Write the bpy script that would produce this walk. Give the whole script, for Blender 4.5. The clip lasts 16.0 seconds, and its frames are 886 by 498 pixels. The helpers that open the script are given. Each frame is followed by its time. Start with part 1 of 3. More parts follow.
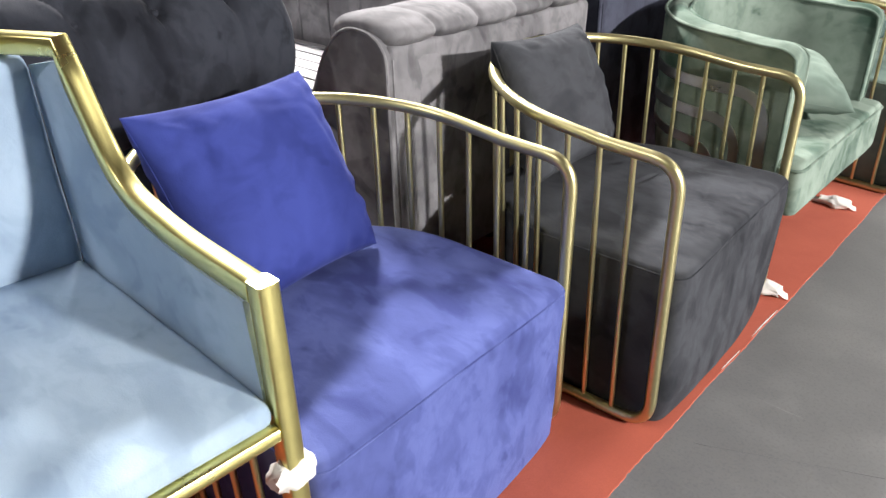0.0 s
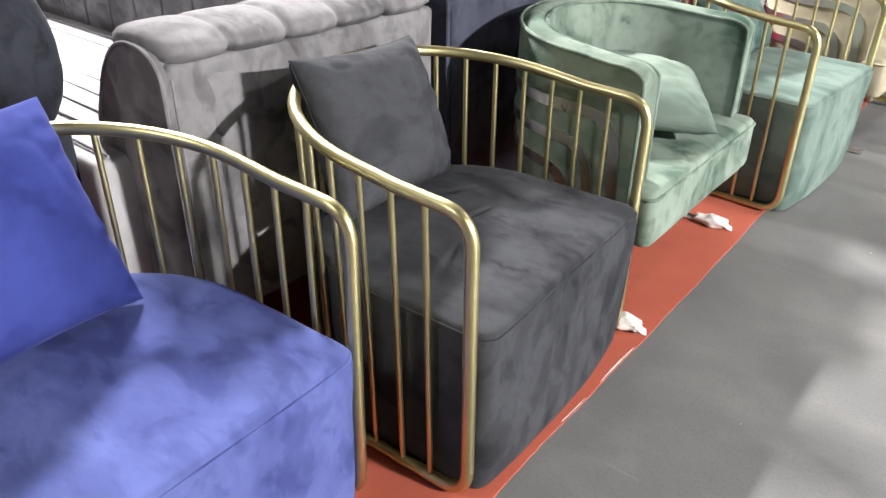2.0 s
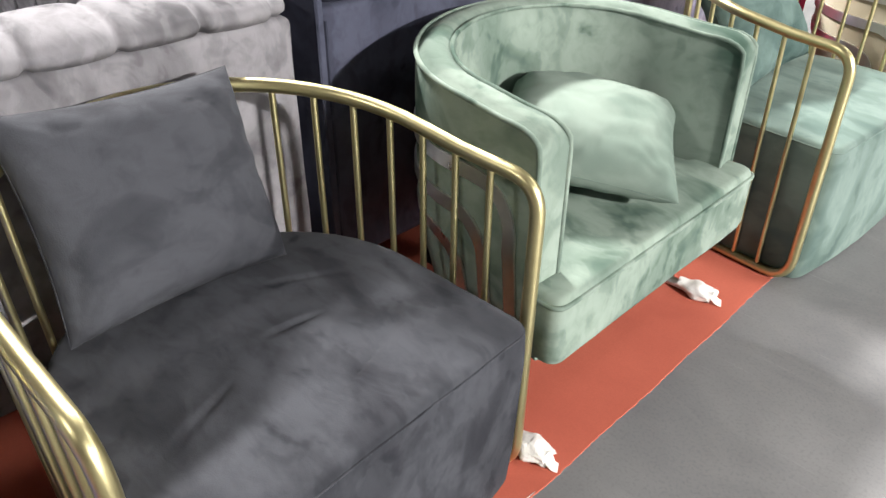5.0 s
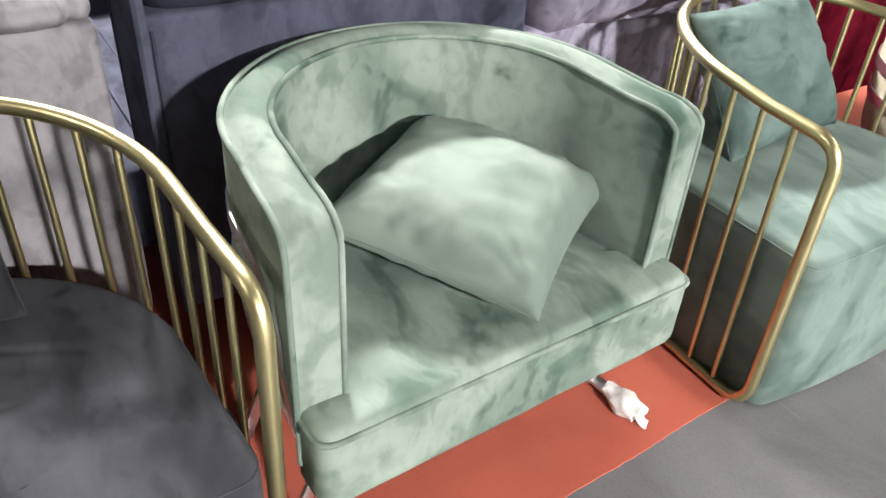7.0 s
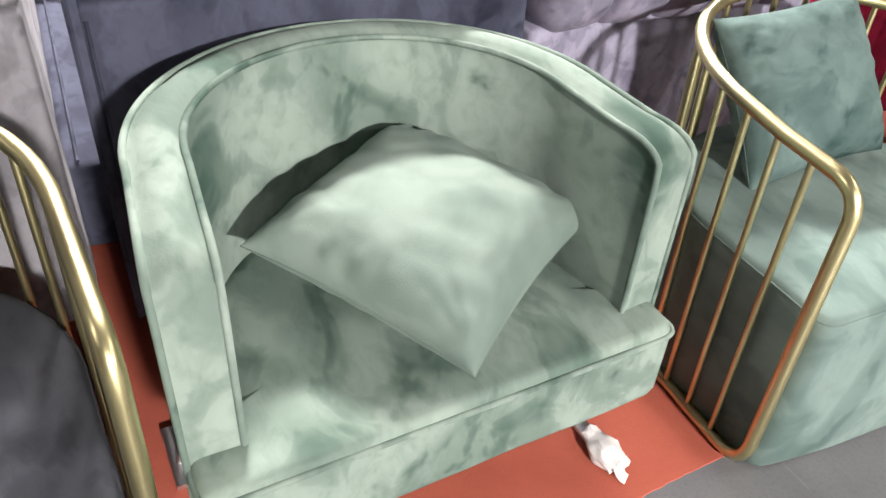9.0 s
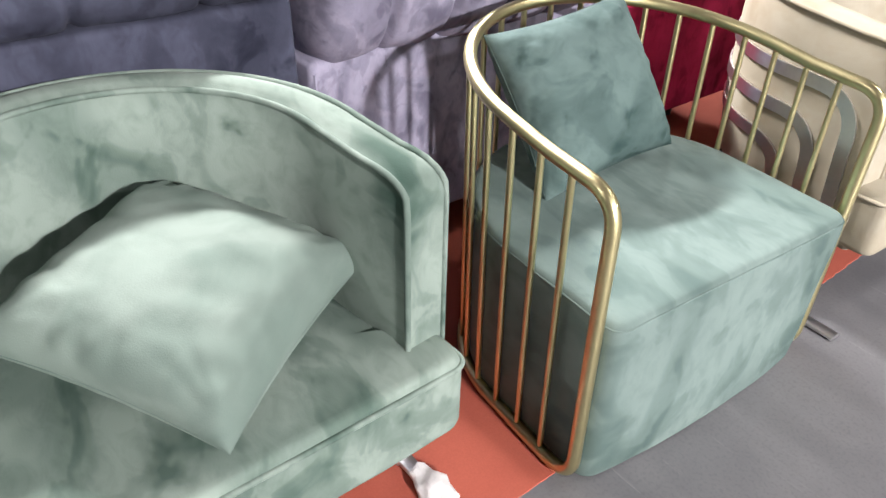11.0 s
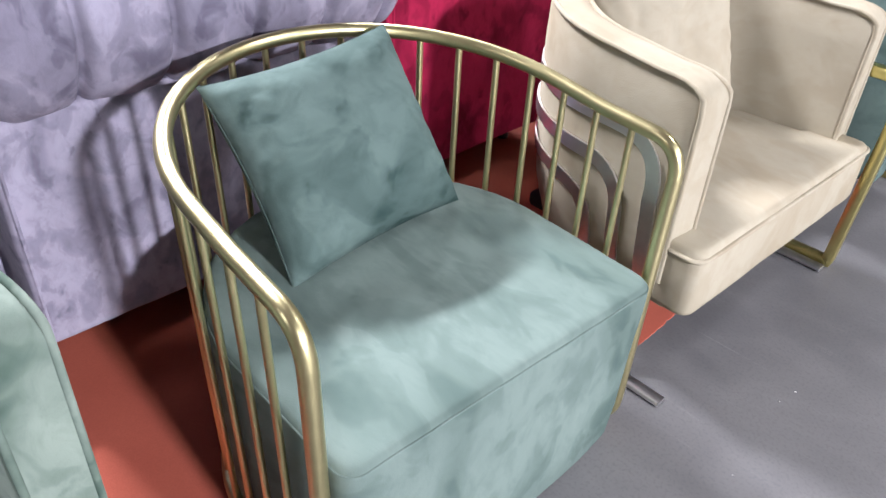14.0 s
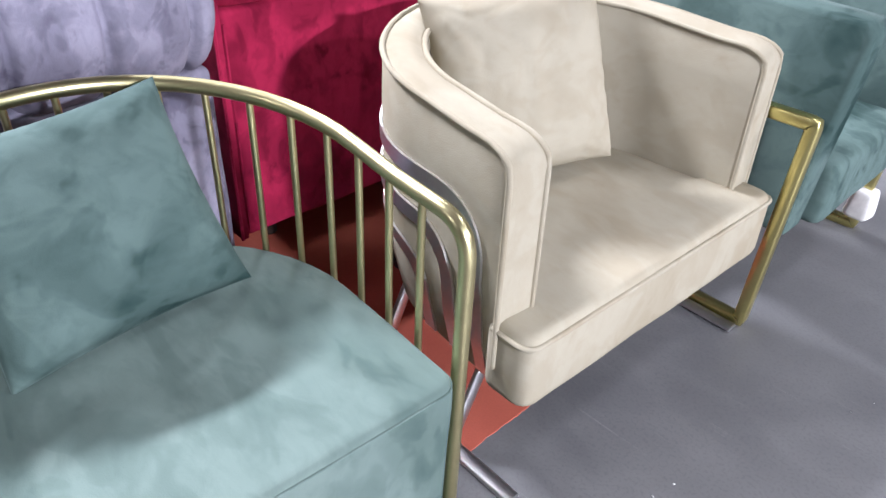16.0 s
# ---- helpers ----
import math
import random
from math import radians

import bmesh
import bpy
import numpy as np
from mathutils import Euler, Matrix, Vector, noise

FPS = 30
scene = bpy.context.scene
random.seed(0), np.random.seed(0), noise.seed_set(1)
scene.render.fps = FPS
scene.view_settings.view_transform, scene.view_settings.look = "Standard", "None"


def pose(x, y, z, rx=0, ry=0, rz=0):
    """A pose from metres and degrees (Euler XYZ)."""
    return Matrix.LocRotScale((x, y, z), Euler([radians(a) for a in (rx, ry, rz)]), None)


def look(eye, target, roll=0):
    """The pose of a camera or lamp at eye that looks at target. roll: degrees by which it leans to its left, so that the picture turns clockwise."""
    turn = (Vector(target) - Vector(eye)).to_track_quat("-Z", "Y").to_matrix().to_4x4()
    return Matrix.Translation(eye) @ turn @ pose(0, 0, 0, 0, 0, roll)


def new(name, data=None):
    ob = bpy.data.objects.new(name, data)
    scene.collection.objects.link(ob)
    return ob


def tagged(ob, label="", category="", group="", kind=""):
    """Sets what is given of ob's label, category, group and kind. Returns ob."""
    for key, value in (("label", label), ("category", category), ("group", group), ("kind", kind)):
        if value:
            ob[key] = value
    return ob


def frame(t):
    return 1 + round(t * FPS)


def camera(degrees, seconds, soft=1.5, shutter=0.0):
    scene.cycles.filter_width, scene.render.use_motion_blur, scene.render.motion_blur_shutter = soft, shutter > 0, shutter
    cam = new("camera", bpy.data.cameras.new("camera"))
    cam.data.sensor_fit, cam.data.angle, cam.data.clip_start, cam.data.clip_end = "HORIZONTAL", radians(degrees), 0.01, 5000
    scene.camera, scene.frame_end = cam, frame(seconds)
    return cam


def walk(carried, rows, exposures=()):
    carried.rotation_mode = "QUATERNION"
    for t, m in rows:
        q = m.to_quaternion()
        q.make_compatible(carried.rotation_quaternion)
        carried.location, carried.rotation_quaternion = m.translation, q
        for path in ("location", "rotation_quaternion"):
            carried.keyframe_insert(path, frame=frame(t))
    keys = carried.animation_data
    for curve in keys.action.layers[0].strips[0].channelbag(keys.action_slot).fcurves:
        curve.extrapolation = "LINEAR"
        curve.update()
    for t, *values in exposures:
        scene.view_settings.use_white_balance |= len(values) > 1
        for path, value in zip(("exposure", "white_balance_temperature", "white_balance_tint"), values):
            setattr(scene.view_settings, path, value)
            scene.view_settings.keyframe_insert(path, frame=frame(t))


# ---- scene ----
cam = camera(61.5, 16.0)
PATH = [
    (0, (0.29, 0.147, 1.278), (-0.955, 1.396, 0.333), -1.5),
    (0.5, (0.313, 0.249, 1.29), (-0.915, 1.518, 0.351), -1.0),
    (1, (0.335, 0.36, 1.291), (-0.87, 1.653, 0.354), -0.4),
    (1.5, (0.359, 0.476, 1.295), (-0.808, 1.791, 0.342), 0.1),
    (2, (0.351, 0.566, 1.29), (-0.773, 1.898, 0.31), 0.5),
    (2.5, (0.3, 0.666, 1.292), (-0.804, 1.997, 0.288), 0.7),
    (3, (0.254, 0.8, 1.296), (-0.846, 2.115, 0.266), 0.9),
    (3.5, (0.249, 0.973, 1.297), (-0.888, 2.238, 0.245), 1.6),
    (4, (0.29, 1.147, 1.296), (-0.961, 2.306, 0.251), 2.3),
    (4.5, (0.292, 1.242, 1.287), (-0.988, 2.349, 0.222), 1.3),
    (5, (0.289, 1.375, 1.297), (-0.934, 2.525, 0.211), 0.3),
    (5.2, (0.281, 1.461, 1.298), (-0.92, 2.642, 0.22), 0.5),
    (7.3, (0.309, 2.05, 1.285), (-1.062, 2.969, 0.155), 3.9),
    (7.5, (0.272, 2.041, 1.271), (-1.075, 3.003, 0.149), 4.6),
    (8, (0.24, 2.136, 1.276), (-1.135, 3.038, 0.137), 5.3),
    (8.2, (0.224, 2.164, 1.295), (-1.159, 3.026, 0.136), 5.2),
    (10.3, (0.313, 2.497, 1.268), (-1.129, 3.23, 0.091), 3.0),
    (10.5, (0.315, 2.512, 1.271), (-1.091, 3.328, 0.106), 2.6),
    (11, (0.297, 2.529, 1.296), (-1.006, 3.535, 0.16), 1.6),
    (11.5, (0.245, 2.513, 1.3), (-0.954, 3.665, 0.188), 1.5),
    (12, (0.214, 2.544, 1.296), (-0.925, 3.763, 0.193), 2.2),
    (12.5, (0.22, 2.664, 1.3), (-0.925, 3.878, 0.196), 2.6),
    (13, (0.25, 2.792, 1.296), (-0.898, 3.981, 0.169), 3.0),
    (13.5, (0.259, 2.884, 1.292), (-0.879, 4.074, 0.157), 3.1),
    (14, (0.23, 2.995, 1.28), (-0.911, 4.184, 0.145), 3.3),
    (14.5, (0.211, 3.082, 1.283), (-0.917, 4.28, 0.146), 3.9),
    (15, (0.23, 3.231, 1.289), (-0.912, 4.399, 0.136), 4.9),
    (15.5, (0.279, 3.364, 1.276), (-0.907, 4.511, 0.147), 4.4),
    (16, (0.328, 3.464, 1.286), (-0.85, 4.632, 0.169), 2.2),
]
EXPOSURES = [(0.0, 0.36, 6520, 10), (5.2, 0.42, 6520, 11), (7.5, 0.33, 6550, 14), (10.4, 0.33, 6450, 16), (11.4, 0.25, 6200, 18), (14.5, 0.09, 5900, 19), (16.0, 0.0, 5680, 18)]
walk(cam, [(t, look(eye, target, roll)) for t, eye, target, roll in PATH], EXPOSURES)

# ---------------------------------------------------------------- world and light
world = bpy.data.worlds.new("showroom_air")
scene.world = world
world.use_nodes = True
world.node_tree.nodes["Background"].inputs[0].default_value = (0.8, 0.88, 1.0, 1)
world.node_tree.nodes["Background"].inputs[1].default_value = 0.03
# x, y, z, power, size across, size along the aisle
# no fixture is in view; the 500 and 70 watt ones are added fill
LAMPS = [(8.2, 2.8, 4.0, 3500, 0.55, 0.55), (6.2, 8.6, 4.8, 500, 0.8, 0.8), (-5.3, 3.6, 4.8, 1800, 0.3, 1.5), (-4.8, 8.2, 4.8, 340, 0.4, 1.4), (1.2, 7.0, 4.8, 70, 0.8, 0.8), (-1.3, -2.6, 4.8, 100, 0.6, 0.6)]


def lamp(x, y, z, power, across, along_aisle):
    d = bpy.data.lights.new("unseen_high_bay", "AREA")
    d.shape, d.size, d.size_y, d.energy, d.color = "RECTANGLE", across, along_aisle, power, (1.0, 0.97, 0.93)
    new("unseen_high_bay_light", d).matrix_world = pose(x, y, z)


for row in LAMPS:
    lamp(*row)


# ---------------------------------------------------------------- materials
def material(name):
    m = bpy.data.materials.new(name)
    m.use_nodes = True
    nt = m.node_tree
    return m, nt, nt.nodes["Principled BSDF"]


def node(nt, kind, **values):
    n = nt.nodes.new(kind)
    for key, value in values.items():
        n.inputs[key.replace("_", " ")].default_value = value
    return n


def coords(nt, spread=7.0):
    """Object coordinates, shifted by each object's random number."""
    tc = nt.nodes.new("ShaderNodeTexCoord")
    info = nt.nodes.new("ShaderNodeObjectInfo")
    mul = nt.nodes.new("ShaderNodeMath")
    mul.operation = "MULTIPLY"
    mul.inputs[1].default_value = spread
    nt.links.new(info.outputs["Random"], mul.inputs[0])
    add = nt.nodes.new("ShaderNodeVectorMath")
    nt.links.new(tc.outputs["Object"], add.inputs[0])
    nt.links.new(mul.outputs[0], add.inputs[1])
    return add.outputs[0]


def ramp(nt, source, *stops):
    r = nt.nodes.new("ShaderNodeValToRGB")
    e = r.color_ramp.elements
    while len(e) < len(stops):
        e.new(0.5)
    for el, (p, c) in zip(e, stops):
        el.position = p
        el.color = (c, c, c, 1) if isinstance(c, (int, float)) else (*c, 1)
    nt.links.new(source, r.inputs[0])
    return r.outputs[0]


def mix(nt, fac, a, b):
    n = nt.nodes.new("ShaderNodeMix")
    n.data_type = "RGBA"
    for socket, v in ((n.inputs[0], fac), (n.inputs[6], a), (n.inputs[7], b)):
        if isinstance(v, bpy.types.NodeSocket):
            nt.links.new(v, socket)
        elif isinstance(v, (int, float)):
            socket.default_value = v
        else:
            socket.default_value = (*v, 1)
    return n.outputs[2]


def bump(nt, b, height, strength, distance=0.004):
    n = nt.nodes.new("ShaderNodeBump")
    n.inputs["Strength"].default_value = strength
    n.inputs["Distance"].default_value = distance
    nt.links.new(height, n.inputs["Height"])
    nt.links.new(n.outputs[0], b.inputs["Normal"])


def velvet(name, dark, pale, sheen=0.5, amount=0.6, scale=2.7):
    """Brushed pile: nap laid in broad strokes, a few finger marks, fine fibre relief and a sheen."""
    m, nt, b = material(name)
    at = coords(nt)

    def strokes(size, turn, squash, detail, rough, twist):
        mp = nt.nodes.new("ShaderNodeMapping")
        mp.inputs["Scale"].default_value = squash
        mp.inputs["Rotation"].default_value = turn
        nt.links.new(at, mp.inputs[0])
        n = node(nt, "ShaderNodeTexNoise", Scale=size, Detail=detail, Roughness=rough, Distortion=twist)
        nt.links.new(mp.outputs[0], n.inputs["Vector"])
        return n.outputs[0]

    def calc(op, a, c, d=None):
        n = nt.nodes.new("ShaderNodeMath")
        n.operation = op
        for socket, v in zip(n.inputs, (a, c, d)):
            if isinstance(v, bpy.types.NodeSocket):
                nt.links.new(v, socket)
            elif v is not None:
                socket.default_value = v
        return n.outputs[0]

    broad = strokes(scale * 1.15, (0.3, 0.5, 0.6), (1.0, 1.35, 0.85), 2.0, 0.45, 0.5)
    brush = strokes(scale * 3.0, (0.2, 0.4, 0.9), (0.8, 1.5, 1.1), 3.0, 0.5, 0.5)
    small = strokes(scale * 8.0, (0.5, 0.2, 0.4), (0.8, 1.5, 1.0), 5.0, 0.6, 0.6)
    finger = strokes(scale * 3.4, (1.1, 0.4, 2.0), (1.0, 1.5, 1.2), 3.0, 0.55, 0.3)
    fibre = node(nt, "ShaderNodeTexNoise", Scale=420.0, Detail=2.0)
    nt.links.new(at, fibre.inputs["Vector"])
    f1 = ramp(nt, broad, (0.33, 0.0), (0.42, 0.3), (0.47, 0.8), (0.60, 1.0))
    f2 = ramp(nt, brush, (0.36, 0.0), (0.44, 0.35), (0.48, 0.8), (0.60, 1.0))
    f3 = ramp(nt, small, (0.30, 0.35), (0.55, 1.0))
    f4 = ramp(nt, finger, (0.27, 0.3), (0.345, 0.82), (0.42, 1.0))
    nap = calc("MULTIPLY_ADD", f1, 0.56, calc("MULTIPLY", f2, 0.44))
    nap = calc("MULTIPLY", calc("MULTIPLY", nap, calc("MULTIPLY_ADD", f3, 0.4, 0.6)), f4)
    mid = [d + (p - d) * (1 - amount) for d, p in zip(dark, pale)]
    nt.links.new(mix(nt, nap, mid, pale), b.inputs["Base Color"])
    b.inputs["Roughness"].default_value = 0.9
    b.inputs["Specular IOR Level"].default_value = 0.06
    nt.links.new(calc("MULTIPLY_ADD", nap, sheen * 0.4, sheen * 0.1), b.inputs["Sheen Weight"])
    b.inputs["Sheen Roughness"].default_value = 0.28
    b.inputs["Sheen Tint"].default_value = (*[min(1, 0.3 + p * 1.25) for p in pale], 1)
    lay = nt.nodes.new("ShaderNodeBump")
    lay.inputs["Strength"].default_value = 0.5
    lay.inputs["Distance"].default_value = 0.010
    nt.links.new(calc("MULTIPLY_ADD", brush, 0.35, broad), lay.inputs["Height"])
    pile = nt.nodes.new("ShaderNodeBump")
    pile.inputs["Strength"].default_value = 0.16
    pile.inputs["Distance"].default_value = 0.003
    nt.links.new(calc("MULTIPLY_ADD", small, 2.2, fibre.outputs[0]), pile.inputs["Height"])
    nt.links.new(lay.outputs[0], pile.inputs["Normal"])
    nt.links.new(pile.outputs[0], b.inputs["Normal"])
    return m


def metal(name, colour, rough, wear=0.12, scale=9.0):
    m, nt, b = material(name)
    at = coords(nt)
    n = node(nt, "ShaderNodeTexNoise", Scale=scale, Detail=5.0, Roughness=0.6)
    nt.links.new(at, n.inputs["Vector"])
    nt.links.new(mix(nt, ramp(nt, n.outputs[0], (0.35, 0.0), (0.7, 1.0)), [c * 0.78 for c in colour], colour), b.inputs["Base Color"])
    nt.links.new(ramp(nt, n.outputs[0], (0.3, rough + wear), (0.7, rough)), b.inputs["Roughness"])
    b.inputs["Metallic"].default_value = 1.0
    return m


def matte(name, colour, low, rough=0.8, scale=6.0, relief=0.1, fine=160.0):
    m, nt, b = material(name)
    at = coords(nt, 0.0)
    n = node(nt, "ShaderNodeTexNoise", Scale=scale, Detail=6.0, Roughness=0.62, Distortion=0.4)
    g = node(nt, "ShaderNodeTexNoise", Scale=fine, Detail=3.0)
    for x in (n, g):
        nt.links.new(at, x.inputs["Vector"])
    c = mix(nt, ramp(nt, n.outputs[0], (0.36, 0.0), (0.64, 1.0)), low, colour)
    nt.links.new(mix(nt, ramp(nt, g.outputs[0], (0.35, 0.0), (0.65, 0.22)), c, [v * 0.6 for v in colour]), b.inputs["Base Color"])
    b.inputs["Roughness"].default_value = rough
    bump(nt, b, g.outputs[0], relief, 0.002)
    return m


def scuffed_floor(name):
    """Smooth grey sheet floor: cloudy grime, wiped streaks, fine pale scratches and an uneven gloss."""
    m, nt, b = material(name)
    at = coords(nt, 0.0)

    def grain(size, turn, squash, detail, twist):
        mp = nt.nodes.new("ShaderNodeMapping")
        mp.inputs["Scale"].default_value = squash
        mp.inputs["Rotation"].default_value = (0, 0, turn)
        nt.links.new(at, mp.inputs[0])
        n = node(nt, "ShaderNodeTexNoise", Scale=size, Detail=detail, Roughness=0.62, Distortion=twist)
        nt.links.new(mp.outputs[0], n.inputs["Vector"])
        return n.outputs[0]

    cloud = grain(1.7, 0.0, (1, 1, 1), 6.0, 0.4)
    wipe = grain(2.6, 0.5, (1.0, 1.7, 1), 6.0, 1.2)
    speck = grain(120.0, 0.0, (1, 1, 1), 2.0, 0.0)
    scratch = grain(5.0, -0.7, (0.7, 26.0, 1), 4.0, 0.15)
    cross = grain(4.0, 0.9, (0.7, 30.0, 1), 4.0, 0.15)
    c = mix(nt, ramp(nt, cloud, (0.35, 0.0), (0.65, 1.0)), (0.118, 0.119, 0.123), (0.156, 0.157, 0.159))
    c = mix(nt, ramp(nt, wipe, (0.45, 0.0), (0.7, 0.5)), c, (0.195, 0.195, 0.195))
    c = mix(nt, ramp(nt, scratch, (0.66, 0.0), (0.72, 0.4)), c, (0.26, 0.26, 0.26))
    c = mix(nt, ramp(nt, cross, (0.67, 0.0), (0.73, 0.35)), c, (0.25, 0.25, 0.25))
    c = mix(nt, ramp(nt, speck, (0.35, 0.25), (0.5, 0.0)), c, (0.07, 0.07, 0.072))
    nt.links.new(c, b.inputs["Base Color"])
    nt.links.new(ramp(nt, wipe, (0.35, 0.5), (0.65, 0.66)), b.inputs["Roughness"])
    bump(nt, b, speck, 0.06, 0.001)
    return m


PALE_BLUE = velvet("pale_blue_velvet", (0.15, 0.22, 0.33), (0.375, 0.475, 0.59), 0.25, 0.7)
ROYAL_BLUE = velvet("royal_blue_velvet", (0.012, 0.015, 0.085), (0.098, 0.122, 0.318), 0.35, 0.7)
# royal blue again for its cushion, the pile's shade put into a deeper colour
SHADED_BLUE = velvet("shaded_blue_velvet", (0.006, 0.008, 0.055), (0.038, 0.052, 0.22), 0.6, 0.85, 1.6)
CHARCOAL = velvet("charcoal_velvet", (0.010, 0.010, 0.013), (0.056, 0.059, 0.068), 0.2, 0.85)
SAGE = velvet("sage_green_velvet", (0.018, 0.050, 0.036), (0.238, 0.294, 0.252), 0.3, 0.9, 2.3)
SAGE_SOFT = velvet("smooth_sage_velvet", (0.018, 0.054, 0.040), (0.222, 0.274, 0.238), 0.3, 0.85, 0.9)
TEAL = velvet("grey_green_velvet", (0.014, 0.040, 0.036), (0.172, 0.228, 0.206), 0.3, 0.62, 2.1)
DARK_TEAL = velvet("deep_teal_velvet", (0.008, 0.026, 0.024), (0.112, 0.162, 0.150), 0.4, 0.9, 2.6)
CREAM = velvet("cream_velvet", (0.27, 0.225, 0.15), (0.385, 0.354, 0.272), 0.12, 0.65)
GREY = velvet("grey_velvet", (0.045, 0.044, 0.049), (0.235, 0.23, 0.245), 0.25, 0.88, 3.0)
SILVER = velvet("silver_grey_velvet", (0.32, 0.32, 0.33), (0.48, 0.48, 0.50), 0.2, 0.5)
BLACK = velvet("black_velvet", (0.002, 0.002, 0.003), (0.036, 0.039, 0.050), 0.5, 0.8)
NAVY = velvet("navy_velvet", (0.008, 0.009, 0.016), (0.068, 0.073, 0.104), 0.2, 0.85)
MAUVE = velvet("mauve_grey_velvet", (0.06, 0.056, 0.085), (0.32, 0.305, 0.385), 0.2, 0.85, 4.0)
CRIMSON = velvet("crimson_velvet", (0.075, 0.003, 0.012), (0.34, 0.018, 0.060), 0.2, 0.9, 3.2)
BRASS = metal("brushed_brass", (0.72, 0.65, 0.35), 0.29)
GOLD = metal("polished_gold", (0.82, 0.73, 0.30), 0.26)
CHROME = metal("chrome", (0.86, 0.86, 0.87), 0.28)
BAND = metal("brushed_steel", (0.93, 0.93, 0.93), 0.27)
FLOOR = scuffed_floor("dark_grey_floor")
RED = matte("red_carpet", (0.43, 0.098, 0.058), (0.37, 0.078, 0.046), 0.9, 3.0, 0.25, 260.0)
# kept dark so the unseen walls and ceiling bounce little light
HALL = matte("low_bounce_hall_paint", (0.07, 0.07, 0.073), (0.055, 0.055, 0.058), 0.85, 2.0)
WHITE = matte("white_paint", (0.8, 0.8, 0.79), (0.74, 0.74, 0.73), 0.8, 2.0)
FOAM = matte("white_foam", (0.82, 0.81, 0.78), (0.70, 0.69, 0.66), 0.6, 20.0, 0.3, 60.0)
DARK = matte("dark_lining", (0.012, 0.012, 0.014), (0.008, 0.008, 0.009), 0.9, 8.0)
BLACKWOOD = matte("dark_wood", (0.03, 0.022, 0.018), (0.02, 0.015, 0.012), 0.4, 12.0)


def glow(name, colour, strength):
    m, nt, b = material(name)
    b.inputs["Base Color"].default_value = (0.9, 0.9, 0.9, 1)
    b.inputs["Emission Color"].default_value = (*colour, 1)
    b.inputs["Emission Strength"].default_value = strength
    return m


GLOW = glow("lamp_diffuser", (1.0, 0.96, 0.92), 6.0)


# ---------------------------------------------------------------- mesh helpers
def thing(name, m, label, category, group="", kind=""):
    ob = new(name)
    ob.empty_display_size = 0.1
    ob.matrix_world = m
    return tagged(ob, label, category, group, kind)


def part(name, mesh, mat, parent=None, label="", smooth=True, crisp=True):
    """Links (verts, faces) or a bmesh as one mesh object under parent."""
    data = bpy.data.meshes.new(name)
    if isinstance(mesh, bmesh.types.BMesh):
        mesh.to_mesh(data)
        mesh.free()
    else:
        data.from_pydata([tuple(v) for v in mesh[0]], [], mesh[1])
    data.update()
    bm = bmesh.new()
    bm.from_mesh(data)
    bmesh.ops.recalc_face_normals(bm, faces=bm.faces)
    bm.to_mesh(data)
    bm.free()
    data.materials.append(mat)
    data.polygons.foreach_set("use_smooth", [smooth] * len(data.polygons))
    if smooth and crisp:
        data.set_sharp_from_angle(angle=radians(50))
    ob = new(name, data)
    ob.parent = parent
    return tagged(ob, label)


def join(*meshes):
    verts, faces = [], []
    for v, f in meshes:
        n = len(verts)
        verts += list(v)
        faces += [tuple(i + n for i in p) for p in f]
    return verts, faces


def sweep(points, profile, closed=False, up=(0, 0, 1), caps=True):
    """A profile of (side, up) offsets carried along a line of points."""
    pts = [Vector(p) for p in points]
    n, k = len(pts), len(profile)
    verts, faces = [], []
    ref = Vector(up)
    for i, p in enumerate(pts):
        a = pts[(i - 1) % n] if (closed or i > 0) else p
        b = pts[(i + 1) % n] if (closed or i < n - 1) else p
        t = (b - a).normalized()
        side = t.cross(ref)
        if side.length < 1e-4:
            side = t.cross(Vector((0, 1, 0.001)))
        side.normalize()
        high = side.cross(t).normalized()
        ref = high
        for s, u in profile:
            verts.append(p + side * s + high * u)
    for i in range(n if closed else n - 1):
        j = (i + 1) % n
        for q in range(k):
            r = (q + 1) % k
            faces.append((i * k + q, i * k + r, j * k + r, j * k + q))
    if caps and not closed:
        faces.append(tuple(range(k)))
        faces.append(tuple((n - 1) * k + q for q in range(k)))
    return verts, faces


def circle(r, k=10):
    return [(r * math.cos(2 * math.pi * i / k), r * math.sin(2 * math.pi * i / k)) for i in range(k)]


def square(w, h, c=0.003):
    return [(-w / 2 + c, -h / 2), (w / 2 - c, -h / 2), (w / 2, -h / 2 + c), (w / 2, h / 2 - c), (w / 2 - c, h / 2), (-w / 2 + c, h / 2), (-w / 2, h / 2 - c), (-w / 2, -h / 2 + c)]


def tube(points, r, k=10, closed=False, up=(0, 0, 1)):
    return sweep(points, circle(r, k), closed, up)


def fillet(points, r, steps=7):
    """Rounds the inner corners of a line of points."""
    pts = [Vector(p) for p in points]
    out = [pts[0]]
    for a, b, c in zip(pts, pts[1:], pts[2:]):
        u, v = (a - b), (c - b)
        d = min(r, u.length * 0.49, v.length * 0.49)
        p, q = b + u.normalized() * d, b + v.normalized() * d
        for i in range(steps + 1):
            t = i / steps
            out.append(p * (1 - t) ** 2 + b * 2 * t * (1 - t) + q * t ** 2)
    return out + [pts[-1]]


